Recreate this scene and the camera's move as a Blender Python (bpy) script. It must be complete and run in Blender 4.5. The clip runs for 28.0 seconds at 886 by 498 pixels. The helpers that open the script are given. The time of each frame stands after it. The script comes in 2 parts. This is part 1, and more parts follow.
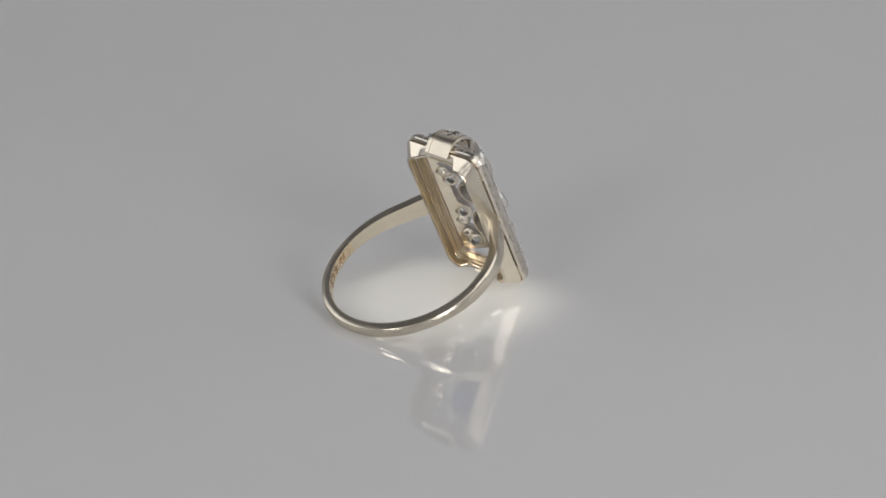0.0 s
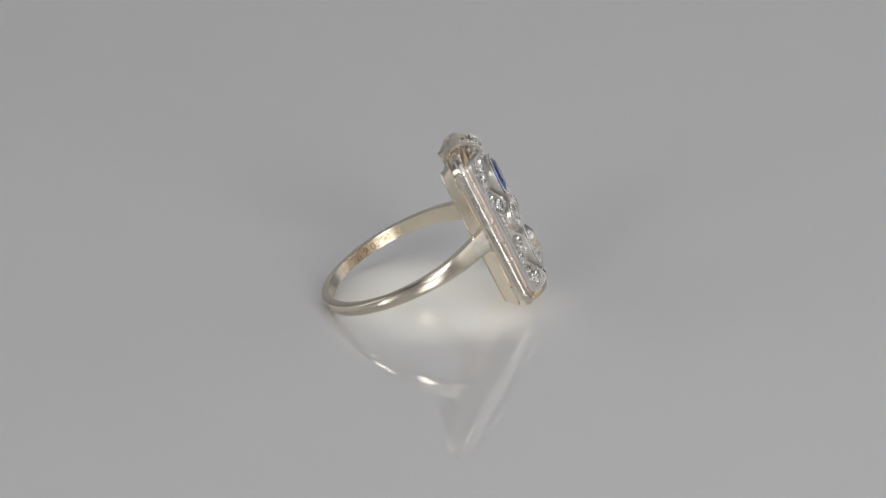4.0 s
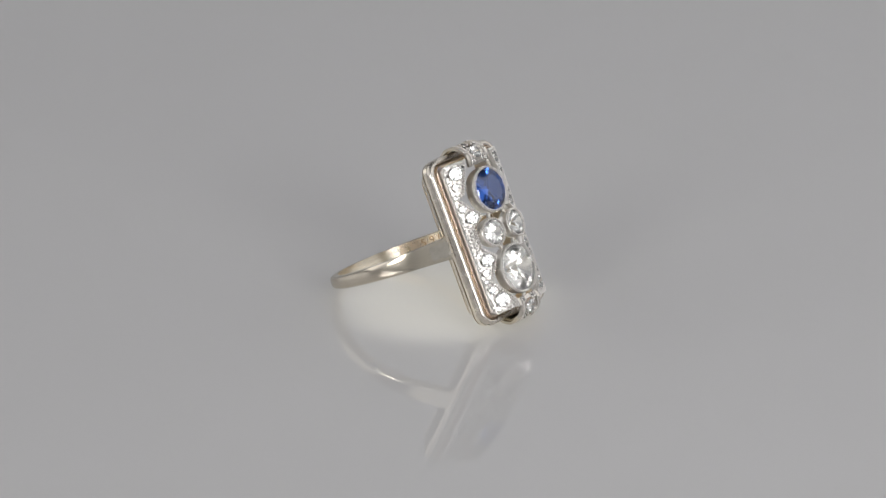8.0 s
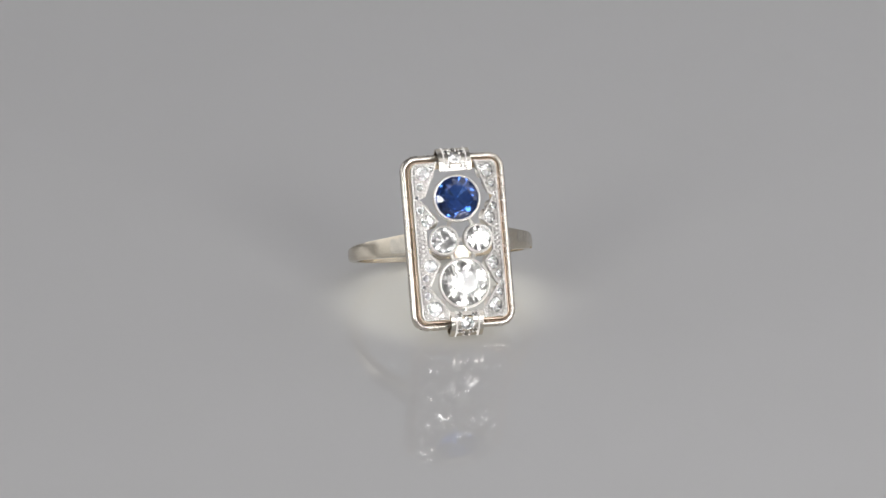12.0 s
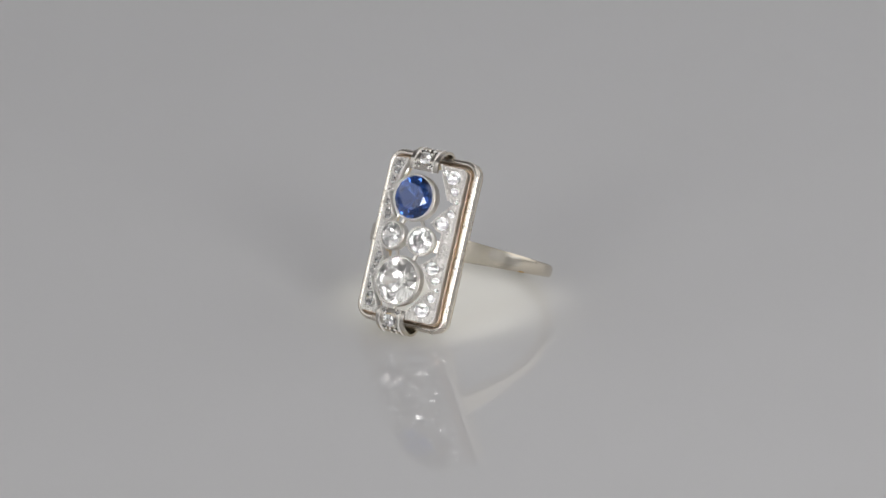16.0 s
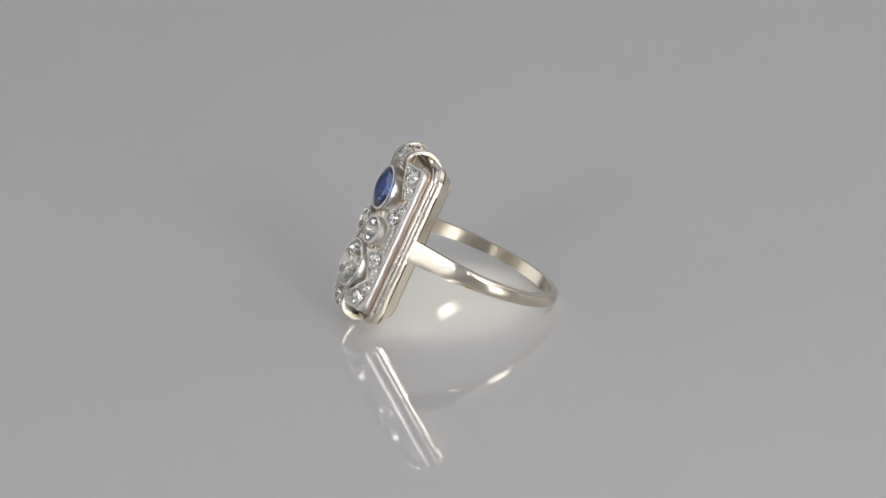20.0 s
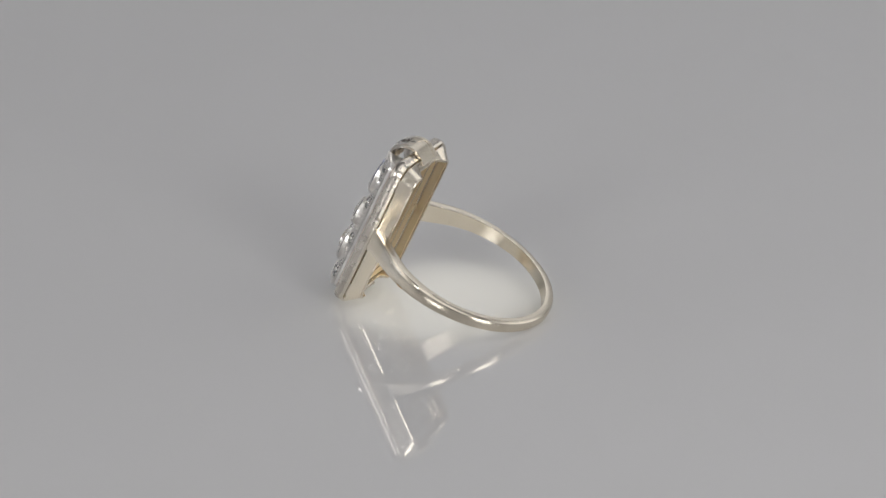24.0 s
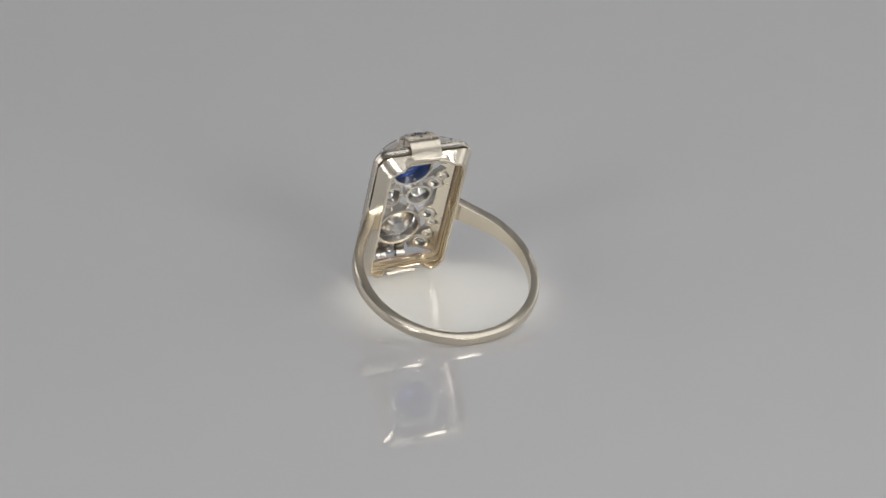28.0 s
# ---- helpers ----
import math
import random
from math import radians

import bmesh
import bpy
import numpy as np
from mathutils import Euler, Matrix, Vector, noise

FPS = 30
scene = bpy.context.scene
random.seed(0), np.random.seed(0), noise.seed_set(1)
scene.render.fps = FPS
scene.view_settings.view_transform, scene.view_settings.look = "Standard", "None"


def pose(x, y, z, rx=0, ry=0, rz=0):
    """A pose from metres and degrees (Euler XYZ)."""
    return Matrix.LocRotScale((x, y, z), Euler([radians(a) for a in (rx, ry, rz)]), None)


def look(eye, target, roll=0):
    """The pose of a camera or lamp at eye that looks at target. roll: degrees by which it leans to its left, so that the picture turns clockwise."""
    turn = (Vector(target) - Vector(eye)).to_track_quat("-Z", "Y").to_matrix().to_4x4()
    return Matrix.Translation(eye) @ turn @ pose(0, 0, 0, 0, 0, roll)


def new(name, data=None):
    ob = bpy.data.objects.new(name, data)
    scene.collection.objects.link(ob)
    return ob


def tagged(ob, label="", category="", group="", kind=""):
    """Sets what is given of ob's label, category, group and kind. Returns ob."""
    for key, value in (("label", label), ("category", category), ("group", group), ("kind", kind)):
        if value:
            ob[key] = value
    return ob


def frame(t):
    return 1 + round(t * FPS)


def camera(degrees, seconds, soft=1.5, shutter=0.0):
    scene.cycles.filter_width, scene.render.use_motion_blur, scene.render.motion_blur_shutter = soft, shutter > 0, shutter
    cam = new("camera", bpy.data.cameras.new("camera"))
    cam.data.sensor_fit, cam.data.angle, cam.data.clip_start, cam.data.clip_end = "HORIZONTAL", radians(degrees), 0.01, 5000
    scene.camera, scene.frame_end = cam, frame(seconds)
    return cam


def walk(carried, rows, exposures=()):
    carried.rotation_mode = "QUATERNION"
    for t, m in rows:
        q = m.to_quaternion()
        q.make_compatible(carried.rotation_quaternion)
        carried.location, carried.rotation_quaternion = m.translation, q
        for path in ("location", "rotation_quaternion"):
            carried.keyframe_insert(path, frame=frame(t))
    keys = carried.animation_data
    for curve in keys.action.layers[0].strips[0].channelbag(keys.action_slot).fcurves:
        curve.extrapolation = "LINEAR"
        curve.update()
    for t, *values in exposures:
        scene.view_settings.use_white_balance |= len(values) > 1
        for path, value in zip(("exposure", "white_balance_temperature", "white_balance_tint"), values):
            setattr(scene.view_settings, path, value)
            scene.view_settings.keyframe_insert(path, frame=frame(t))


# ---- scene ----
cam = camera(19.8, 28.0, soft=1.4)
CAM_POSE = pose(0.0, -0.23577, 0.09877, 68.461, 0.185, -0.167)
walk(cam, [(0.0, CAM_POSE), (28.0, CAM_POSE)])

# ---------------------------------------------------------------- world, lamps, exposure
MM = 0.001
world = bpy.data.worlds.new("studio_air")
scene.world = world
world.use_nodes = True
world.node_tree.nodes["Background"].inputs[0].default_value = (0.8, 0.8, 0.82, 1)
world.node_tree.nodes["Background"].inputs[1].default_value = 0.25
scene.view_settings.exposure = 0.21


def area_lamp(name, eye, target, size_x, size_y, watts, colour=(1, 1, 1), shape="RECTANGLE"):
    data = bpy.data.lights.new(name, "AREA")
    data.shape, data.size, data.size_y, data.energy, data.color = shape, size_x, size_y, watts, colour
    ob = new(name, data)
    ob.matrix_world = look(eye, target)
    return ob


area_lamp("lamp_left", (-0.39, -0.60, 0.25), (0, 0, 0), 0.22, 0.22, 1.6)
area_lamp("lamp_right", (0.375, -0.63, 0.23), (0, 0, 0), 0.30, 0.30, 2.55)
area_lamp("softbox_overhead", (0.36, -0.42, 0.98), (0.03, -0.08, 0), 1.3, 0.8, 3.2)
# Added fills with no known source: front, north wall and both sides.
area_lamp("fill_front", (0.0, -0.98, 0.42), (0, 0, 0.02), 1.0, 0.6, 0.05)
area_lamp("fill_background", (0.60, 0.86, 1.20), (0.60, 1.2, 0.90), 0.9, 0.15, 3.2)
area_lamp("fill_side_left", (-0.92, 0.05, 0.40), (0, 0, 0), 1.15, 0.7, 2.3)
area_lamp("fill_side_right", (0.92, 0.05, 0.40), (0, 0, 0), 1.15, 0.7, 2.1)
# small disc light under the translucent stage, below the ring
area_lamp("stage_light", (0.0004, 0.0004, -0.0026), (0.0004, 0.0004, 1.0), 0.0200, 0.0200, 0.0022, (1.0, 0.985, 0.90), "DISK")


# ---------------------------------------------------------------- materials
def material(name):
    m = bpy.data.materials.new(name)
    m.use_nodes = True
    nt = m.node_tree
    bsdf = nt.nodes["Principled BSDF"]
    return m, nt, bsdf


def noise_node(nt, scale, detail=3.0, rough=0.6):
    tc = nt.nodes.new("ShaderNodeTexCoord")
    n = nt.nodes.new("ShaderNodeTexNoise")
    n.inputs["Scale"].default_value, n.inputs["Detail"].default_value = scale, detail
    n.inputs["Roughness"].default_value = rough
    nt.links.new(tc.outputs["Object"], n.inputs["Vector"])
    return n


def ramp(nt, src, stops):
    r = nt.nodes.new("ShaderNodeValToRGB")
    els = r.color_ramp.elements
    while len(els) < len(stops):
        els.new(0.5)
    for el, (p, c) in zip(els, stops):
        el.position, el.color = p, (*c, 1)
    nt.links.new(src, r.inputs[0])
    return r


def metal(name, low, high, rough, scale=420.0, bump=0.15, fine=2600.0):
    """Worn polished precious metal: cloudy tone, uneven gloss, fine scratches in the relief."""
    m, nt, b = material(name)
    big = noise_node(nt, scale)
    tone = ramp(nt, big.outputs["Fac"], [(0.3, low), (0.7, high)])
    nt.links.new(tone.outputs[0], b.inputs["Base Color"])
    b.inputs["Metallic"].default_value = 1.0
    gloss = noise_node(nt, scale * 2.3, 4.0)
    gr = ramp(nt, gloss.outputs["Fac"], [(0.3, (rough * 0.85,) * 3), (0.75, (rough * 1.2,) * 3)])
    nt.links.new(gr.outputs[0], b.inputs["Roughness"])
    f = noise_node(nt, fine, 2.0)
    bp = nt.nodes.new("ShaderNodeBump")
    bp.inputs["Strength"].default_value, bp.inputs["Distance"].default_value = bump, 0.00002
    nt.links.new(f.outputs["Fac"], bp.inputs["Height"])
    nt.links.new(bp.outputs[0], b.inputs["Normal"])
    return m


PLATINUM_GRAIN = metal("platinum_grain", (0.69, 0.665, 0.64), (0.76, 0.735, 0.71), 0.36, bump=0.2)
BEZEL = metal("bezel_platinum", (0.69, 0.66, 0.62), (0.75, 0.72, 0.68), 0.31)
SHANK = metal("pale_gold", (0.64, 0.58, 0.48), (0.71, 0.645, 0.545), 0.23, scale=300.0, bump=0.03)
RIM = metal("rim_white_gold", (0.54, 0.495, 0.445), (0.60, 0.56, 0.505), 0.26, bump=0.08)
GOLD = metal("yellow_gold", (0.84, 0.71, 0.50), (0.90, 0.78, 0.59), 0.34)
TARNISH = metal("orange_tarnish", (0.60, 0.36, 0.12), (0.70, 0.46, 0.18), 0.35)
DARK = metal("stamped_gold", (0.36, 0.24, 0.13), (0.48, 0.33, 0.19), 0.35)


def gem(name, colour, ior, rough=0.0):
    m, nt, b = material(name)
    b.inputs["Base Color"].default_value = (*colour, 1)
    b.inputs["Transmission Weight"].default_value = 1.0
    b.inputs["Roughness"].default_value = rough
    b.inputs["IOR"].default_value = ior
    return m


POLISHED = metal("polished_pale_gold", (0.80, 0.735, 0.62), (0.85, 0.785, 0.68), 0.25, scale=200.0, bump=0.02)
# Plate floor darker than its grains: shade of the recesses put into the colour.
SHADED_FLOOR = metal("shaded_platinum_floor", (0.54, 0.515, 0.49), (0.64, 0.615, 0.59), 0.46)
OLD_DIAMOND = gem("old_cut_diamond", (0.84, 0.825, 0.79), 2.1, 0.12)
SATIN = metal("satin_pale_gold", (0.75, 0.685, 0.575), (0.81, 0.74, 0.635), 0.24, scale=260.0, bump=0.05)
MARKED = metal("marked_gold", (0.68, 0.55, 0.40), (0.78, 0.67, 0.52), 0.28, scale=900.0, bump=0.3)
STRAP = metal("strap_platinum", (0.55, 0.515, 0.47), (0.61, 0.575, 0.53), 0.24)
ROSE = metal("rose_gold", (0.60, 0.47, 0.38), (0.67, 0.53, 0.44), 0.3, bump=0.05)
WORN = metal("scratched_gold", (0.59, 0.55, 0.48), (0.72, 0.67, 0.59), 0.24, scale=900.0, bump=0.7, fine=1500.0)
SEAT = metal("bright_platinum", (0.78, 0.75, 0.70), (0.86, 0.83, 0.78), 0.30)
DIAMOND = gem("diamond", (0.84, 0.83, 0.81), 2.15, 0.10)
PAVE = gem("small_diamond", (0.80, 0.79, 0.78), 2.2, 0.14)
SAPPHIRE = gem("sapphire", (0.04, 0.125, 0.50), 1.76)


def stage_material():
    """Glossy white acrylic that lets some light through."""
    m, nt, b = material("white_acrylic")
    cloud = noise_node(nt, 9.0, 3.0)
    tone = ramp(nt, cloud.outputs["Fac"], [(0.3, (0.52, 0.513, 0.517)), (0.7, (0.535, 0.528, 0.532))])
    nt.links.new(tone.outputs[0], b.inputs["Base Color"])
    b.inputs["Roughness"].default_value = 0.008
    b.inputs["IOR"].default_value = 1.72
    tr = nt.nodes.new("ShaderNodeBsdfTranslucent")
    tr.inputs["Color"].default_value = (0.9, 0.88, 0.82, 1)
    mix = nt.nodes.new("ShaderNodeMixShader")
    mix.inputs[0].default_value = 0.12
    nt.links.new(b.outputs[0], mix.inputs[1])
    nt.links.new(tr.outputs[0], mix.inputs[2])
    nt.links.new(mix.outputs[0], nt.nodes["Material Output"].inputs[0])
    return m


def plain(name, low, high, scale, rough=0.8):
    m, nt, b = material(name)
    n = noise_node(nt, scale, 4.0)
    r = ramp(nt, n.outputs["Fac"], [(0.3, low), (0.7, high)])
    nt.links.new(r.outputs[0], b.inputs["Base Color"])
    b.inputs["Roughness"].default_value = rough
    return m


ACRYLIC = stage_material()
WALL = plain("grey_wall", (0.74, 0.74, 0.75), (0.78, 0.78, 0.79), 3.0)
# Darker tone for unseen surfaces, chosen to deepen reflections in the metal.
DIM = plain("dim_unseen_wall", (0.45, 0.45, 0.455), (0.49, 0.49, 0.495), 3.0)
BLACK = plain("black_box", (0.02, 0.02, 0.02), (0.03, 0.03, 0.03), 20.0)


# ---------------------------------------------------------------- mesh helpers
def obj_from(name, verts, faces, mat, parent=None, label="", smooth=True):
    me = bpy.data.meshes.new(name)
    me.from_pydata([tuple(v) for v in verts], [], faces)
    me.validate()
    me.materials.append(mat)
    if smooth:
        me.polygons.foreach_set("use_smooth", [True] * len(me.polygons))
        me.set_sharp_from_angle(angle=radians(34))
    ob = new(name, me)
    if parent is not None:
        ob.parent = parent
    if label:
        tagged(ob, label)
    return ob


def box(name, lo, hi, mat, kind="structure"):
    (x0, y0, z0), (x1, y1, z1) = lo, hi
    v = [(x, y, z) for z in (z0, z1) for y in (y0, y1) for x in (x0, x1)]
    f = [(0, 2, 3, 1), (4, 5, 7, 6), (0, 1, 5, 4), (2, 6, 7, 3), (0, 4, 6, 2), (1, 3, 7, 5)]
    ob = obj_from(name, v, f, mat, smooth=False)
    return tagged(ob, kind=kind)


# ---------------------------------------------------------------- the studio
stage = obj_from("stage_top", [(x, y, z) for z in (0, -0.02) for x, y in ((-0.5, -0.7), (0.5, -0.7), (0.5, 0.5), (-0.5, 0.5))], [(0, 1, 2, 3), (0, 4, 5, 1), (1, 5, 6, 2), (2, 6, 7, 3), (3, 7, 4, 0)], ACRYLIC, smooth=False)
tagged(stage, "glossy white acrylic display surface, mirror-smooth and lit from beneath", "display surface", kind="structure")
# Unseen black box, added to keep stray light out from under the acrylic.
tagged(box("stage_blackout", (-0.5, -0.7, -0.06), (0.5, 0.5, -0.02), BLACK), "unseen dark box blocking light under the white display surface", "base")
# Added unseen room: pale north wall for the acrylic's reflection, the rest dimmed.
box("wall_north", (-1.25, 1.2, -0.8), (1.25, 1.25, 1.6), WALL)
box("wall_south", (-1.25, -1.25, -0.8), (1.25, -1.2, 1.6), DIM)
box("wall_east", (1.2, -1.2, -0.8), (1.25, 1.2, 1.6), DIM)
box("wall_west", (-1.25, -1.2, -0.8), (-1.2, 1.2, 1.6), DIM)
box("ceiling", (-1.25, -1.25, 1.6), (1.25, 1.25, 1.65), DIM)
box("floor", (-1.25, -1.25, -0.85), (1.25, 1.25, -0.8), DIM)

# ---------------------------------------------------------------- the ring
# Plaque space: u across, v along the plaque, n out of its face, in millimetres.
ring = new("dress_ring")
tagged(ring, "pale gold plaque ring with blue sapphire and diamonds on white acrylic", "ring")
LEAN, ROLL, TWIST = 25.48, -1.62, 3.0
PLAQUE = Matrix.Translation((1.229 * MM, -5.135 * MM, 8.50 * MM)) @ Matrix.Rotation(radians(-LEAN), 4, "X") @ Matrix.Rotation(radians(ROLL), 4, "Y") @ Matrix.Rotation(radians(TWIST), 4, "Z")


def uvn(p):
    return (p[0] * MM, -p[2] * MM, p[1] * MM)


def part(name, verts, faces, mat, parent, label="", smooth=True):
    """One mesh under the ring or under one of its parts, given in plaque space."""
    ob = obj_from(name, [uvn(p) for p in verts], faces, mat, parent, label, smooth)
    ob.matrix_local = PLAQUE if parent is ring else Matrix.Identity(4)
    return ob


def merge(pieces):
    verts, faces = [], []
    for v, f in pieces:
        k = len(verts)
        verts += v
        faces += [tuple(i + k for i in q) for q in f]
    return verts, faces


def sweep(path, sections, closed):
    """Loft of cross-sections (lists of points, all of one length) along a path."""
    verts, faces, m = [], [], len(sections[0])
    for s in sections:
        verts += s
    count = len(sections)
    for i in range(count if closed else count - 1):
        a, b = i * m, ((i + 1) % count) * m
        for j in range(m):
            k = (j + 1) % m
            faces.append((a + j, a + k, b + k, b + j))
    if not closed:
        faces.append(tuple(range(m - 1, -1, -1)))
        faces.append(tuple((count - 1) * m + j for j in range(m)))
    return verts, faces


def rounded_rect(a, b, r, steps=8):
    pts = []
    for cx, cy, start in ((a - r, b - r, 0), (-a + r, b - r, 90), (-a + r, -b + r, 180), (a - r, -b + r, 270)):
        for i in range(steps + 1):
            h = radians(start + 90 * i / steps)
            pts.append((cx + r * math.cos(h), cy + r * math.sin(h)))
    return pts


def frame_tube(a, b, r, n, tube_w, tube_h, sides=12, full=1.0):
    """A closed rounded-rectangle wire whose outer edge is a by b."""
    pts = rounded_rect(a - tube_w / 2, b - tube_w / 2, r)
    secs = []
    k = len(pts)
    for i, (u, v) in enumerate(pts):
        pu, pv = pts[i - 1]
        qu, qv = pts[(i + 1) % k]
        d = Vector((qu - pu, qv - pv)).normalized()
        out = Vector((d.y, -d.x))
        ring_pts = []
        for j in range(sides):
            h = 2 * math.pi * (j + 0.5) / sides
            c, q = (math.copysign(abs(x) ** full, x) for x in (math.cos(h), math.sin(h)))
            ring_pts.append((u + out.x * tube_w / 2 * c, v + out.y * tube_w / 2 * c, n + tube_h / 2 * q))
        secs.append(ring_pts)
    return sweep(None, secs, True)


def bead(u, v, n, r):
    """A small grain of metal."""
    verts, faces = [(u, v, n + r)], []
    for lat in (0.55, -0.15):
        for j in range(6):
            h = 2 * math.pi * (j + (0.5 if lat < 0 else 0)) / 6
            c = math.sqrt(1 - lat * lat)
            verts.append((u + r * c * math.cos(h), v + r * c * math.sin(h), n + r * lat))
    for j in range(6):
        k = (j + 1) % 6
        faces += [(0, 1 + j, 1 + k), (1 + j, 7 + j, 1 + k), (1 + k, 7 + j, 7 + k)]
    return verts, faces


def dome(u, v=0.0):
    """Height of the bowed face above the rim."""
    return 2.62 - 1.52 * (u / 4.15) ** 2


def along(points, step):
    out = []
    for (u0, v0), (u1, v1) in zip(points, points[1:]):
        d = math.hypot(u1 - u0, v1 - v0)
        c = max(1, round(d / step))
        out += [(u0 + (u1 - u0) * i / c, v0 + (v1 - v0) * i / c) for i in range(c)]
    return out + [points[-1]]


def brilliant(r, sides=8, table=0.56, crown=0.30, pavilion=0.86):
    """A round cut stone about the origin, girdle at height 0, table up."""
    bm = bmesh.new()
    pts = []
    for j in range(sides):
        h = 2 * math.pi * j / sides
        pts.append((table * r * math.cos(h), table * r * math.sin(h), crown * r))
        h2 = h + math.pi / sides
        pts.append((0.80 * r * math.cos(h2), 0.80 * r * math.sin(h2), crown * 0.62 * r))
        pts.append((0.50 * r * math.cos(h2), 0.50 * r * math.sin(h2), -0.46 * r * pavilion / 0.86))
    for j in range(sides * 2):
        h = math.pi * j / sides
        pts.append((r * math.cos(h), r * math.sin(h), 0.02 * r))
        pts.append((r * math.cos(h), r * math.sin(h), -0.03 * r))
    pts.append((0, 0, -pavilion * r))
    for p in pts:
        bm.verts.new(p)
    bmesh.ops.convex_hull(bm, input=bm.verts)
    bm.normal_update()
    bm.verts.index_update()
    vs = [tuple(v.co) for v in bm.verts]
    fs = [tuple(v.index for v in f.verts) for f in bm.faces]
    bm.free()
    return vs, fs


def tilt_for(u, v):
    """Turn that lays a stone on the bowed face at u."""
    slope = -2 * 1.52 * u / 4.15 ** 2
    return Matrix.Rotation(-math.atan(slope), 3, "Y")


def placed(piece, u, v, n, turn=None, spin=0.0):
    vs, fs = piece
    m = (turn or Matrix.Identity(3)) @ Matrix.Rotation(spin, 3, "Z")
    return [tuple(m @ Vector(p) + Vector((u, v, n))) for p in vs], fs


def turned(profile, sides=48):
    """A ring turned about the n axis from a closed profile of (radius, height)."""
    secs = []
    for j in range(sides):
        h = 2 * math.pi * j / sides
        secs.append([(r * math.cos(h), r * math.sin(h), z) for r, z in profile])
    return sweep(None, secs, True)


# rim wire: two lines of wire pressed together
part("rim", *frame_tube(5.17, 8.58, 1.25, -0.01, 0.72, 0.94, 20, 0.94), RIM, ring, "rounded white gold rim wire")
part("inner_rim", *frame_tube(4.46, 7.87, 0.85, 0.46, 0.15, 0.34), ROSE, ring, "thin rose gold inner wire")


# gallery: tapering wall behind the rim with an open back, cut shallower under the two straps
NOTCH = 1.75


def perimeter(a, b, r, turns=(0, 15, 30, 45, 60, 75, 90)):
    """Outline with flattened corners and extra points along the short ends."""
    pts = [(cx + r * math.cos(radians(start + d)), cy + r * math.sin(radians(start + d)))
           for cx, cy, start in ((a - r, b - r, 0), (-a + r, b - r, 90), (-a + r, -b + r, 180), (a - r, -b + r, 270)) for d in turns]
    ends = [a - r - 0.05, 2.6, 2.2, NOTCH, -NOTCH, -2.2, -2.6, -a + r + 0.05]
    top, low = [(u, b) for u in ends], [(u, -b) for u in reversed(ends)]
    k = len(turns)
    return pts[:k] + top + pts[k:3 * k] + low + pts[3 * k:]


def cut(u, v, b, n, depth):
    """Height of the back edge, raised where the strap crosses the end wall."""
    if abs(v) < b - 1e-6:
        return n
    k = min(max((2.9 - abs(u)) / (2.9 - NOTCH), 0.0), 1.0)
    return n + depth * k * k * (3 - 2 * k)


def gallery_wall(rows, thick, depth):
    secs = []
    outer = [perimeter(a, b, r) for n, a, b, r in rows]
    inner = [perimeter(a - thick, b - thick, max(r - thick, 0.1)) for n, a, b, r in rows]
    last = len(rows) - 1
    for i in range(len(outer[0])):
        s = []
        for q in range(len(rows)):
            n, a, b, r = rows[q]
            (u, v), d = outer[q][i], depth if q == last else 0.0
            s.append((u, v, cut(u, v, b, n, d)))
        for q in reversed(range(len(rows))):
            n, a, b, r = rows[q]
            (u, v), d = inner[q][i], depth if q == last else 0.0
            s.append((u, v, cut(u, v, b - thick, n, d)))
        secs.append(s)
    return sweep(None, secs, True)


def back_rail(a, b, r, n, wide, tall, depth):
    secs = []
    o, i_ = perimeter(a, b, r), perimeter(a - wide, b - wide, r - wide * 0.6)
    for (u, v), (p, q) in zip(o, i_):
        up = cut(u, v, b, 0.0, depth)
        secs.append([(u, v, n + up), (u * 0.995, v * 0.995, n + up - tall), (p, q, n + up - tall), (p, q, n + up + 0.05)])
    return sweep(None, secs, True)


part("rim_wall", *gallery_wall([(-0.22, 5.07, 8.47, 1.25), (-0.66, 5.05, 8.45, 1.25)], 0.3, 0.0), POLISHED, ring, "plain upright band under the rim wire")
gallery = part("gallery", *gallery_wall([(-0.85, 4.98, 8.38, 1.25), (-0.98, 4.90, 8.28, 1.27), (-1.98, 4.18, 7.58, 1.35)], 0.28, 0.75), SATIN, ring, "tapering polished pale gold gallery wall")
part("back_frame", *back_rail(4.21, 7.61, 1.35, -1.97, 0.24, 0.12, 0.75), SHANK, gallery, "flat pale gold frame round the open back", smooth=False)
part("gallery_liner", *gallery_wall([(-0.90, 4.62, 8.02, 0.9), (-1.08, 4.50, 7.90, 0.9), (-1.90, 3.97, 7.37, 1.1)], 0.12, 0.8), GOLD, gallery, "yellow gold inner lining")
part("inner_collar", *gallery_wall([(0.25, 4.46, 7.86, 0.85), (-0.70, 4.56, 7.96, 0.85), (-0.98, 4.62, 8.02, 0.9)], 0.1, 0.0), GOLD, gallery, "yellow gold collar behind the rim")
part("inner_wire", *frame_tube(4.45, 7.85, 0.8, -0.90, 0.15, 0.17, 10), SHANK, gallery, "pale gold wire inside the gallery")
part("inner_wire", *frame_tube(4.42, 7.82, 0.8, -0.35, 0.10, 0.12, 10), SHANK, gallery, "thin pale gold wire inside the gallery")
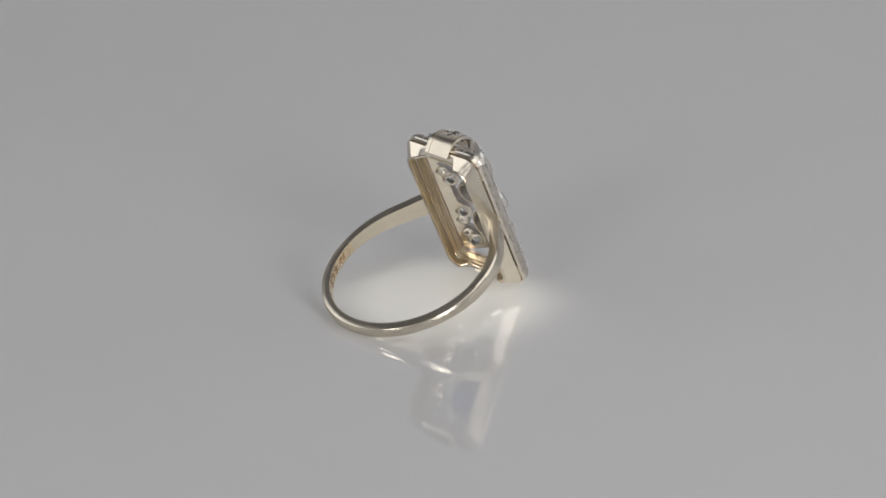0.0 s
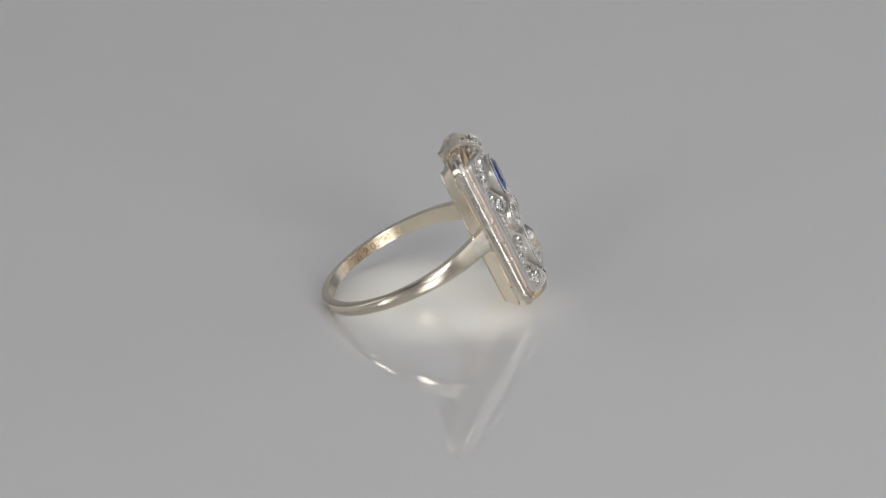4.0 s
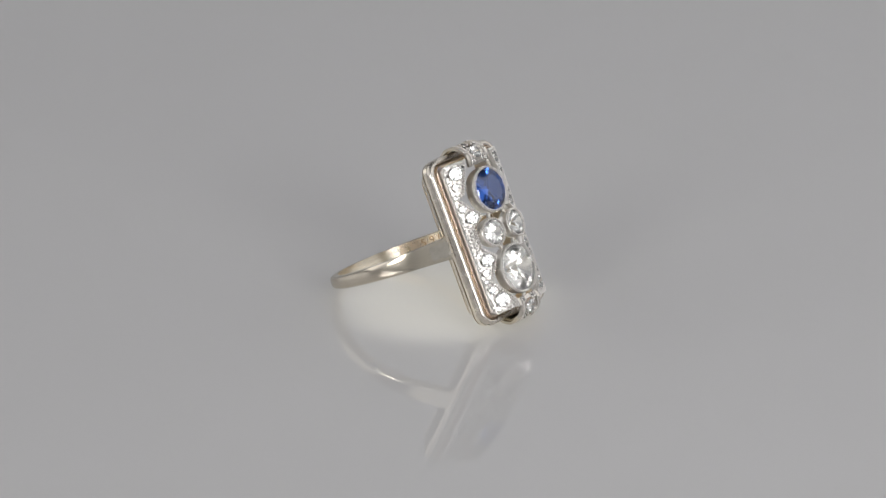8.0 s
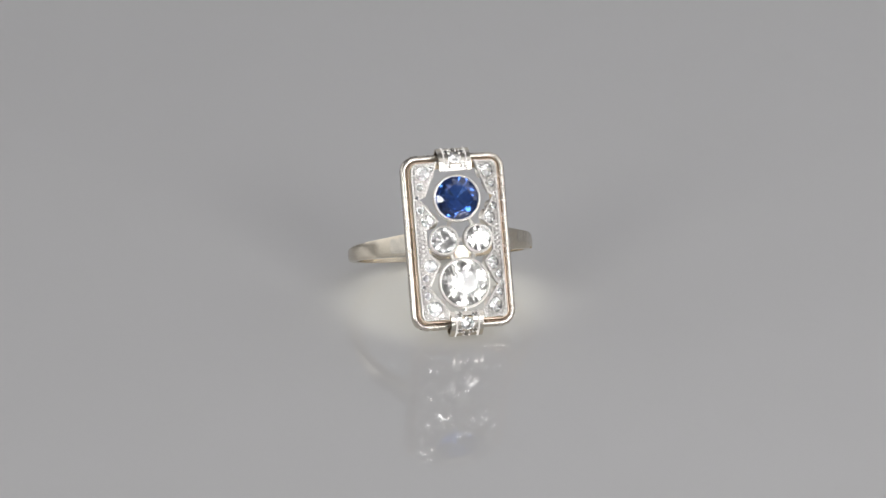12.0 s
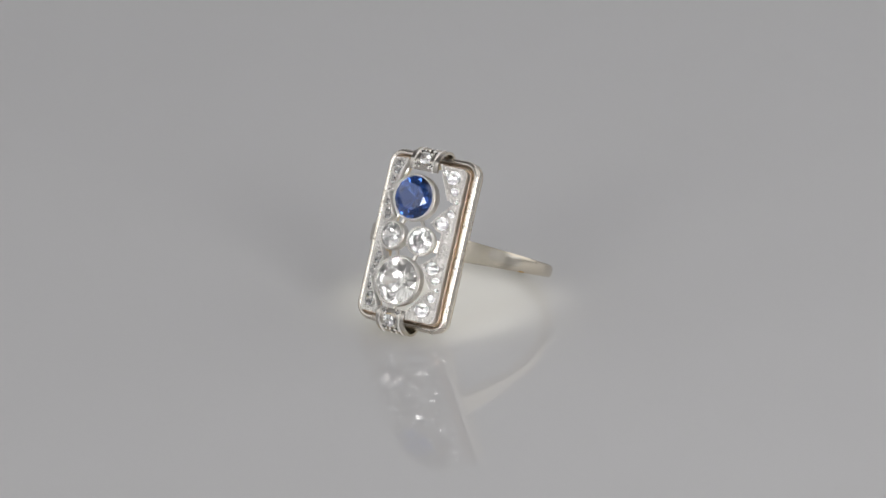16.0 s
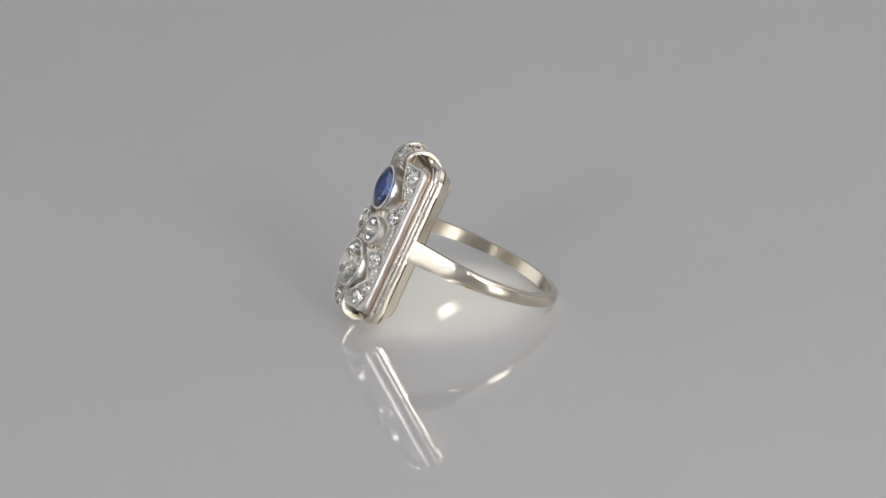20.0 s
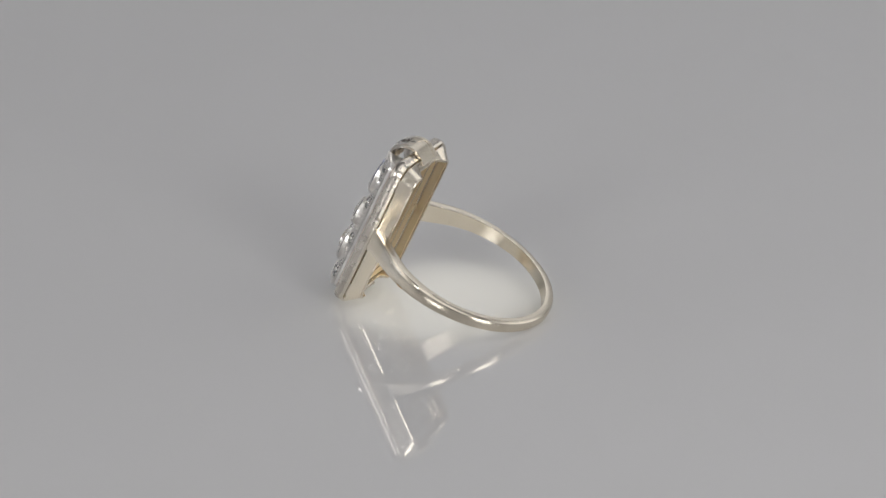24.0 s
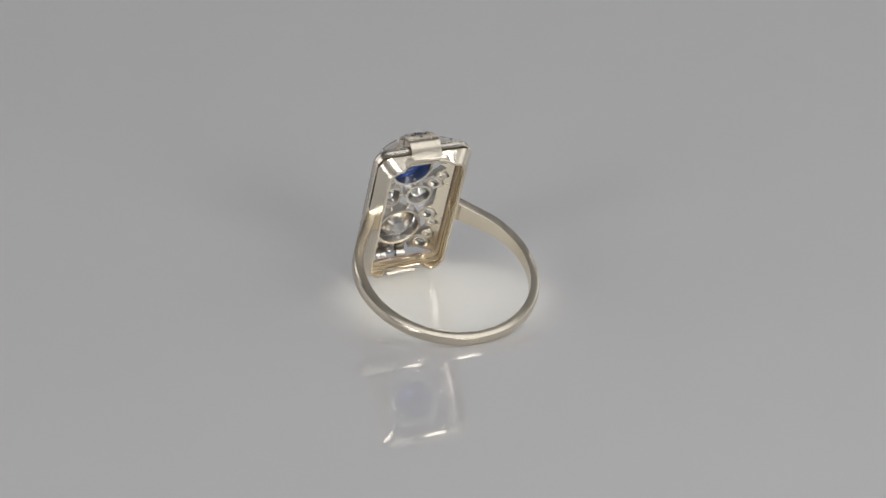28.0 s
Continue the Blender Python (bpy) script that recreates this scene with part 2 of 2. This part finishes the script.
for u, v in ((-4.75, 0.0), (4.75, 0.0), (-4.75, 6.5), (4.75, 6.5), (-4.75, -6.5), (4.75, -6.5), (0, 8.15), (0, -8.15)):
    w, h = (0.14, 0.75 if v else 1.5) if abs(u) > 1 else (1.6, 0.14)
    vs = [(u + su * w, v + sv * h, n) for n in (-0.95, -0.6) for sv in (-1, 1) for su in (-1, 1)]
    part("rim_post", vs, [(0, 2, 3, 1), (4, 5, 7, 6), (0, 1, 5, 4), (2, 6, 7, 3), (0, 4, 6, 2), (1, 3, 7, 5)], SHANK, gallery, smooth=False)

for s in (-1, 1):
    part("solder_joint", *merge([bead(s * 4.24, v, n, 0.25) for v, n in ((0.45, -1.05), (0.15, -0.95), (0.7, -0.85))]), GOLD, gallery, "lumpy yellow solder joint inside the gallery")

# side plates with pave stones and milgrain
INNER = [(7.60, 1.90), (7.10, 2.00), (4.45, 3.05), (4.20, 3.62), (3.9, 3.45), (1.90, 2.10), (1.10, 3.20), (-1.10, 3.15), (-2.25, 2.15), (-4.25, 3.15), (-4.45, 3.55), (-4.7, 3.2), (-6.95, 1.60), (-7.65, 1.75)]
V_TOP, V_LOW, U_OUT = 7.60, -7.65, 4.18


def u_inner(v):
    for (v0, u0), (v1, u1) in zip(INNER, INNER[1:]):
        if v1 <= v <= v0:
            return u0 + (u1 - u0) * (v0 - v) / (v0 - v1)
    return INNER[-1][1]


def u_outer(v):
    d = max(v - (V_TOP - 0.6), (V_LOW + 0.6) - v, 0)
    return U_OUT - (0.6 - math.sqrt(max(0.36 - d * d, 0)))


STONES = [(3.18, 6.62, 0.70), (3.52, 5.35, 0.40), (3.08, 2.05, 0.64), (3.62, 3.15, 0.38), (3.10, -2.38, 0.64), (3.58, -3.50, 0.38), (3.56, -5.25, 0.38), (3.02, -6.50, 0.74), (2.42, 6.98, 0.26), (3.85, 4.35, 0.22), (3.84, -4.35, 0.22)]
FLOOR = 0.24


def plate_mesh(s):
    """Bowed plate with a sunk floor and a pit under every stone."""
    rows = sorted({round(V_TOP + (V_LOW - V_TOP) * i / 150, 4) for i in range(151)} | {v for v, _ in INNER}, reverse=True)
    cols = 12
    width = cols + 1
    verts, faces = [], []
    for v in rows:
        a, b = u_inner(v), u_outer(v)
        for low in (0, 0.50):
            for j in range(width):
                u = a + (b - a) * j / cols
                verts.append((s * u, v, dome(u) - FLOOR - low))
    for i in range(len(rows) - 1):
        p, q = i * 2 * width, (i + 1) * 2 * width
        for j in range(cols):
            cu = (verts[p + j][0] + verts[q + j + 1][0]) / 2 * s
            cv = (verts[p + j][1] + verts[q + j + 1][1]) / 2
            if any(math.hypot(cu - su, cv - sv) < sr * 0.86 for su, sv, sr in STONES):
                continue
            faces.append((p + j, p + j + 1, q + j + 1, q + j))
        for j in range(cols):
            cu = (verts[p + j][0] + verts[q + j + 1][0]) / 2 * s
            cv = (verts[p + j][1] + verts[q + j + 1][1]) / 2
            if any(math.hypot(cu - su, cv - sv) < sr * 0.85 for su, sv, sr in STONES if sr > 0.35):
                continue
            faces.append((p + width + j, q + width + j, q + width + j + 1, p + width + j + 1))
        for j in (0, cols):
            f = (p + j, q + j, q + width + j, p + width + j)
            faces.append(f if j == 0 else tuple(reversed(f)))
    for i in (0, len(rows) - 1):
        p = i * 2 * width
        for j in range(cols):
            faces.append((p + j, p + width + j, p + width + j + 1, p + j + 1))
    return verts, ([tuple(reversed(f)) for f in faces] if s > 0 else faces)


def rail(points, s, r=0.075):
    """Raised wire along an edge of the plate, which the grains sit on."""
    pts = along(points, 0.3)
    secs = []
    k = len(pts)
    for i, (u, v) in enumerate(pts):
        pu, pv = pts[max(i - 1, 0)]
        qu, qv = pts[min(i + 1, k - 1)]
        d = Vector((qu - pu, qv - pv)).normalized()
        o = Vector((d.y, -d.x)) * r
        n = dome(u)
        secs.append([(u - o.x, v - o.y, n - FLOOR - 0.1), (u - o.x, v - o.y, n - 0.11), (u, v, n - 0.08), (u + o.x, v + o.y, n - 0.11), (u + o.x, v + o.y, n - FLOOR - 0.1)])
    return sweep(None, secs, False)


small_gem = brilliant(1.0, 8, 0.50, 0.28, 0.80)
for s in (-1, 1):
    plate = part("side_plate", *plate_mesh(s), SHADED_FLOOR, ring, "openwork platinum plate set with small diamonds", smooth=False)
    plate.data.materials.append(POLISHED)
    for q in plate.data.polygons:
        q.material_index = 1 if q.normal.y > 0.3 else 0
    edge_in = [(s * (u + 0.07), v) for v, u in INNER]
    edge_out = [(s * (u_outer(v) - 0.06), v) for v in (V_TOP - 0.04, V_TOP - 0.2, V_TOP - 0.6, V_LOW + 0.6, V_LOW + 0.2, V_LOW + 0.04)]
    ends = [[(s * 1.95, V_TOP - 0.07), (s * 3.6, V_TOP - 0.07)], [(s * 1.8, V_LOW + 0.07), (s * 3.6, V_LOW + 0.07)]]
    for name, edge in (("inner_milgrain", edge_in), ("outer_milgrain", edge_out), ("end_milgrain", ends[0]), ("end_milgrain", ends[1])):
        grains = [bead(u, v, dome(u) + 0.02, 0.115) for u, v in along(edge, 0.262)]
        part(name, *merge(grains + [rail(edge, s)]), PLATINUM_GRAIN, plate, "fine beaded edge")
    prongs, taken = [], []
    for i, (u, v, r) in enumerate(STONES):
        t = tilt_for(s * u, v)
        part("diamond", *placed(([tuple(c * r for c in p) for p in small_gem[0]], small_gem[1]), s * u, v, dome(u) - 0.03, t, i * 0.7), PAVE, plate, smooth=False)
        if r > 0.35:
            seat = [(r + 0.20, -0.70), (r + 0.17, -0.80), (r + 0.03, -0.84), (r - 0.03, -0.22 * r - 0.80), (r - 0.16, -0.22 * r - 0.78), (r - 0.12, -0.35)]
            part("stone_seat", *placed(turned(seat, 20), s * u, v, dome(u) - 0.03, t), SEAT, plate, "pale open seat behind a stone")
        for q in range(4 if r < 0.6 else 6):
            h = math.pi / 4 + q * 2 * math.pi / (4 if r < 0.6 else 6) + 0.3 * s
            pu, pv = u + (r + 0.02) * math.cos(h), v + (r + 0.02) * math.sin(h)
            if u_inner(pv) + 0.1 < pu < u_outer(pv) - 0.1:
                prongs.append(bead(s * pu, pv, dome(pu) + 0.0, 0.12))
                taken.append((pu, pv))
    # a row of round grains down the narrow waist of the plate
    for i in range(7):
        pu, pv = 3.66, 1.32 - 0.44 * i
        prongs.append(bead(s * pu, pv, dome(pu) - 0.06, 0.19))
        taken.append((pu, pv))
    # loose grains raised from the floor between the stones
    rng = random.Random(7 + s)
    v = V_LOW + 0.25
    while v < V_TOP - 0.2:
        u = u_inner(v) + 0.28
        while u < u_outer(v) - 0.2:
            pu, pv = u + rng.uniform(-0.04, 0.04), v + rng.uniform(-0.04, 0.04)
            if all(math.hypot(pu - a, pv - b) > c + 0.10 for a, b, c in STONES) and all(math.hypot(pu - a, pv - b) > 0.27 for a, b in taken):
                prongs.append(bead(s * pu, pv, dome(pu) - 0.10, rng.uniform(0.11, 0.14)))
                taken.append((pu, pv))
            u += 0.12
        v += 0.12
    part("grain_setting", *merge(prongs), PLATINUM_GRAIN, plate, "small raised grains round the stones")


# bezels and the four large stones
def bezel_stone(label, u, v, n, r_out, mat, sides, height, table=0.56, crown=0.28, pavilion=0.86, turn=None):
    prof = [(r_out, -0.16), (r_out - 0.04, -0.11), (r_out - 0.14, -0.10), (r_out - 0.24, -0.13), (r_out - 0.26, -0.25), (r_out - 0.34, -height), (r_out - 0.10, -height), (r_out + 0.02, -0.6)]
    vs, fs = placed(turned(prof), u, v, n, turn)
    bz = part("bezel", vs, [tuple(reversed(q)) for q in fs], BEZEL, ring, "raised round platinum bezel with a beaded lip")
    grains = []
    rr = r_out - 0.13
    c = round(2 * math.pi * rr / 0.262)
    for j in range(c):
        h = 2 * math.pi * j / c
        p = (turn or Matrix.Identity(3)) @ Vector((rr * math.cos(h), rr * math.sin(h), 0.03))
        grains.append(bead(u + p.x, v + p.y, n + p.z, 0.115))
    part("milgrain", *merge(grains), PLATINUM_GRAIN, bz)
    r = r_out - 0.22
    g = brilliant(1.0, sides, table, crown, pavilion)
    part("sapphire" if mat is SAPPHIRE else "diamond", *placed(([tuple(q * r for q in p) for p in g[0]], g[1]), u, v, n - 0.10, turn, 0.2), mat, bz, label, smooth=False)
    return bz


bezel_stone("round faceted deep blue sapphire", -0.14, 4.0, 2.68, 2.32, SAPPHIRE, 8, 1.25, 0.62, 0.20, 0.56)
bezel_stone("small round old-cut diamond", -1.72, -0.02, 2.60, 1.46, DIAMOND, 8, 1.1, turn=Matrix.Rotation(radians(-8), 3, "Y"))
bezel_stone("small round old-cut diamond", 1.65, 0.0, 2.72, 1.46, DIAMOND, 8, 1.1, turn=Matrix.Rotation(radians(8), 3, "Y"))
bezel_stone("large round old-cut white diamond", -0.02, -4.22, 2.58, 2.50, OLD_DIAMOND, 8, 1.2, 0.52, 0.34, 0.86)


# small bars that tie the bezels to the plates
def bar(name, a, b, w, mat):
    a, b = Vector(a), Vector(b)
    d = (b - a).normalized()
    side = d.cross(Vector((0, 0, 1))).normalized() * w
    up = Vector((0, 0, w))
    secs = [[tuple(p + side * math.cos(h) + up * math.sin(h)) for h in (2 * math.pi * j / 8 for j in range(8))] for p in (a, b)]
    return part(name, *sweep(None, secs, False), mat, ring)


LIFT = Vector((0, 0, 0.34))
for a, b in (((0, -6.5, 1.6), (0, -7.6, 1.5)), ((-1.2, 1.2, 1.6), (-0.7, 2.2, 1.6)), ((1.4, 1.2, 1.6), (0.8, 2.2, 1.6)), ((-1.1, -1.2, 1.6), (-0.7, -2.2, 1.6)), ((1.3, -1.2, 1.6), (0.9, -2.2, 1.6)),
             ((-0.3, 0, 1.6), (0.5, 0, 1.6))):
    bar("link_bar", Vector(a) + LIFT, Vector(b) + LIFT, 0.2, BEZEL)


# strap clips over the two ends
def finer(prof):
    """A smoother run of points through a bent strip's profile."""
    out = []
    for i in range(len(prof) - 1):
        p0, p1, p2, p3 = prof[max(i - 1, 0)], prof[i], prof[i + 1], prof[min(i + 2, len(prof) - 1)]
        for j in range(3):
            t = j / 3
            out.append(tuple(0.5 * (2 * b + (c - a) * t + (2 * a - 5 * b + 4 * c - d) * t * t + (3 * b - a - 3 * c + d) * t ** 3) for a, b, c, d in zip(p0, p1, p2, p3)))
    return out + [prof[-1]]


def gilt(ob, sign):
    """The fold of a strap behind the rim is pale gold like the gallery."""
    ob.data.materials.append(SHANK)
    for q in ob.data.polygons:
        q.material_index = 1 if sign * q.center.z > 8.75 * MM or -q.center.y < 0.9 * MM else 0


def clip(sign):
    more = 0.0 if sign > 0 else 0.2
    prof = [(6.70 if sign > 0 else 6.95, 2.27), (7.6, 2.42), (8.15 + more, 2.22), (8.6 + more, 1.80), (8.95 + more, 1.18), (9.12 + more, 0.5), (9.02 + more, -0.15), (8.68 + more, -0.75), (8.2, -1.35)]

    fine = finer(prof)

    def strap(u0, u1, lift, thick, i0=0, i1=99):
        secs = []
        prof = fine[i0:i1]
        k = len(prof)
        for i, (v, n) in enumerate(prof):
            pv, pn = prof[max(i - 1, 0)]
            qv, qn = prof[min(i + 1, k - 1)]
            d = Vector((qv - pv, qn - pn)).normalized()
            o = Vector((-d.y, d.x)) * lift
            i_ = Vector((-d.y, d.x)) * (lift - thick)
            secs.append([(u0, sign * (v + i_.x), n + i_.y), (u0, sign * (v + o.x), n + o.y), (u1, sign * (v + o.x), n + o.y), (u1, sign * (v + i_.x), n + i_.y)])
        vs, fs = sweep(None, secs, False)
        return vs, ([tuple(reversed(q)) for q in fs] if sign < 0 else fs)

    cl = part("strap_clip", *merge([strap(-1.12, -0.58, -0.05, 0.40), strap(0.58, 1.12, -0.05, 0.40), strap(-0.59, 0.59, -0.055, 0.39, 0, 3), strap(-0.59, 0.59, -0.055, 0.39, 11)]), STRAP, ring, "curved platinum strap over the rim, set with diamonds")
    gilt(cl, sign)
    for s in (-1, 1):
        a, b = sorted((s * 1.10, s * 1.58))
        gilt(part("strap_band", *strap(a, b, -0.02, 0.27), STRAP, cl, "plain side band"), sign)
        grains = []
        for (v0, n0), (v1, n1) in zip(prof[:6], prof[1:6]):
            c = max(2, round(math.hypot(v1 - v0, n1 - n0) / 0.205))
            for i in range(c):
                grains.append(bead(s * 1.09, sign * (v0 + (v1 - v0) * i / c), n0 + (n1 - n0) * i / c + 0.05, 0.10))
        part("milgrain", *merge(grains), PLATINUM_GRAIN, cl)
    prongs = []
    for u, v, n, r, deg in ((0, 7.95 + more, 2.28, 0.66, 22), (-0.74, 7.25, 2.33, 0.24, -5), (0.74, 7.25, 2.33, 0.24, -5), (0.0, 8.86 + more, 1.10, 0.34, 62), (-0.74, 8.6 + more, 1.72, 0.24, 45), (0.74, 8.6 + more, 1.72, 0.24, 45)):
        t = Matrix.Rotation(radians(-deg * sign), 3, "X")
        part("diamond", *placed(([tuple(c * r for c in p) for p in small_gem[0]], small_gem[1]), u, sign * v, n, t, u), PAVE, cl, smooth=False)
        for q in range(4):
            h = math.pi / 4 + q * math.pi / 2
            p = t @ Vector(((r + 0.03) * math.cos(h), (r + 0.03) * math.sin(h), 0.0))
            prongs.append(bead(u + p.x, sign * v + p.y, n + p.z, 0.12))
    part("grain_setting", *merge(prongs), PLATINUM_GRAIN, cl)
    return cl


clip(1)
clip(-1)


# shank: half-round band whose shoulders run straight up to the rim
UC, NC, RAD = -0.27, -9.36, 9.37
PROFILE = ((0.95, -0.95), (1.0, -0.80), (0.97, -0.42), (0.80, -0.14), (0.45, -0.03), (0.0, 0.0), (-0.45, -0.03), (-0.80, -0.14), (-0.97, -0.42), (-1.0, -0.80), (-0.95, -0.95))


def shoulder_angles(u, n):
    """Angle at which a straight shoulder to (u, n) leaves the circle, and the angle that its length stands for."""
    du, dn = u - UC, n - NC
    far = math.hypot(du, dn)
    leave = math.atan2(abs(du), dn) + math.acos(RAD / far)
    return leave, leave - math.sqrt(far * far - RAD * RAD) / RAD


TAN_RIGHT, H_RIGHT = shoulder_angles(4.96, -0.45)
TAN_LEFT, H_LEFT = (2 * math.pi - h for h in shoulder_angles(-4.82, -0.45))


def wall_u(n):
    """Half-width of the gallery's outside at the height n."""
    return 4.95 if n > -0.9 else 4.95 - 0.77 * (-0.9 - n) / 1.08


def band_section(h):
    """Cross-section of the band at the angle h round the finger."""
    s = abs(2.0 * (h - H_RIGHT) / (H_LEFT - H_RIGHT) - 1.0)
    hw = 0.65 + 0.50 * max(0.0, (s - 0.25) / 0.75) ** 2.4
    flat = 1.0 - 0.96 * min(1.0, 1.2 * s) ** 2.5
    hn = min(max(h, TAN_RIGHT), TAN_LEFT)
    off = (h - hn) * RAD
    out = []
    for a, b in PROFILE:
        q = RAD + (b if b < -0.5 else b * flat)
        u, n = UC + q * math.sin(hn) + off * math.cos(hn), NC + q * math.cos(hn) - off * math.sin(hn)
        if n > -2.1 and b < -0.5:
            u = math.copysign(max(abs(u), wall_u(n) - 0.2), u)
        out.append((u, a * hw, n))
    return out


def shank_mesh():
    steps = 140
    secs = [band_section(H_RIGHT + (H_LEFT - H_RIGHT) * i / steps) for i in range(steps + 1)]
    return sweep(None, secs, False)


shank = part("shank", *shank_mesh(), SHANK, ring, "polished half-round pale gold band, widening at the shoulders")


def band_patch(name, h0, h1, a0, a1, radius, mat, label, steps=10):
    """A thin skin on the inside of the band."""
    vs, fs = [], []
    for i in range(steps + 1):
        h = radians(h0 + (h1 - h0) * i / steps)
        for v, q in ((a0, radius), (a1, radius), (a1, radius + 0.05), (a0, radius + 0.05)):
            vs.append((UC + q * math.sin(h), v, NC + q * math.cos(h)))
    return part(name, *sweep(None, [vs[i * 4:i * 4 + 4] for i in range(steps + 1)], False), mat, shank, label)


# worn yellow stretch inside the band, with a row of stamped marks that cannot be read
band_patch("gold_lining", 92, 146, -0.52, 0.52, RAD - 0.965, MARKED, "worn yellow stretch inside the band", 24)
for h0, h1, a0, a1 in ((101, 101.6, -0.34, 0.34), (101, 107, -0.34, -0.27), (101, 107, 0.27, 0.34), (106.4, 107, -0.34, 0.34), (102.6, 103.3, -0.18, 0.18), (104.6, 105.3, -0.18, 0.2), (103.2, 104.6, -0.04, 0.04)):
    band_patch("stamped_mark", h0, h1, a0, a1, RAD - 0.98, DARK, "", 3)


def stamped_digit(text, h_mid):
    """A digit bent to the inside of the band."""
    font = bpy.data.curves.new("digit", "FONT")
    font.body, font.size, font.align_x, font.extrude = text, 1.16, "CENTER", 0.02
    ob = bpy.data.objects.new("digit", font)
    me = bpy.data.meshes.new_from_object(ob)
    vs = []
    for v in me.vertices:
        h = radians(h_mid) - v.co.x * 1.05 / (RAD - 0.97)
        q = RAD - 0.985 - v.co.z
        vs.append((UC + q * math.sin(h), v.co.y - 0.42, NC + q * math.cos(h)))
    fs = [tuple(p.vertices) for p in me.polygons]
    bpy.data.objects.remove(ob)
    bpy.data.curves.remove(font)
    bpy.data.meshes.remove(me)
    part("stamped_digit", vs, fs, DARK, shank, "stamped digit inside the band", smooth=False)


for text, h_mid in (("5", 128.0), ("9", 121.5), ("0", 115.0)):
    stamped_digit(text, h_mid)


def worn_patch(h0, h1, k0, k1, steps=12):
    """A scratched stretch on the outside of the band."""
    vs = []
    rng = random.Random(int(h0))
    for i in range(steps + 1):
        h = radians(h0 + (h1 - h0) * i / steps)
        sec = [Vector(p) for p in band_section(h)]
        out = Vector((math.sin(h), 0, math.cos(h))) * 0.012
        c = (sec[k0] + sec[k1]) / 2
        wide = 0.5 if i in (0, steps) else 0.9 + rng.uniform(-0.2, 0.1)
        vs += [(sec[k].x + out.x, c.y + (sec[k].y - c.y) * wide, sec[k].z + out.z) for k in range(k0, k1 + 1)]
    m = k1 - k0 + 1
    fs = [(i * m + j, i * m + j + 1, (i + 1) * m + j + 1, (i + 1) * m + j) for i in range(steps) for j in range(m - 1)]
    part("worn_patch", vs, fs, WORN, shank, "scratched worn patch")


worn_patch(320, 332, 3, 7)
worn_patch(45, 68, 2, 6, 16)
# orange fleck on the outside of the band
fleck = []
for i in range(7):
    h = radians(67.5 + i * 0.9)
    sec = band_section(h)
    k = math.sin(math.pi * (i + 0.5) / 7)
    mid, low = Vector(sec[7]), Vector(sec[8])
    axis = Vector((math.sin(h), 0, math.cos(h))) * 0.015 + Vector((0, -0.012, 0))
    c = (mid + low) / 2
    fleck.append([tuple(c + (mid - c) * 1.0 * k + axis), tuple(c + (low - c) * 1.0 * k + axis)])
vs = [p for row in fleck for p in row]
part("fleck", vs, [(2 * i, 2 * i + 1, 2 * i + 3, 2 * i + 2) for i in range(6)], TARNISH, shank, "small orange stain")

def motions():
    rows = []
    for i in range(141):
        t = i * 0.2
        rows.append((t, pose(0, 0, 0, 0, 0, -10.377 * (t - 12.6) + 0.1)))
    walk(ring, rows)


motions()
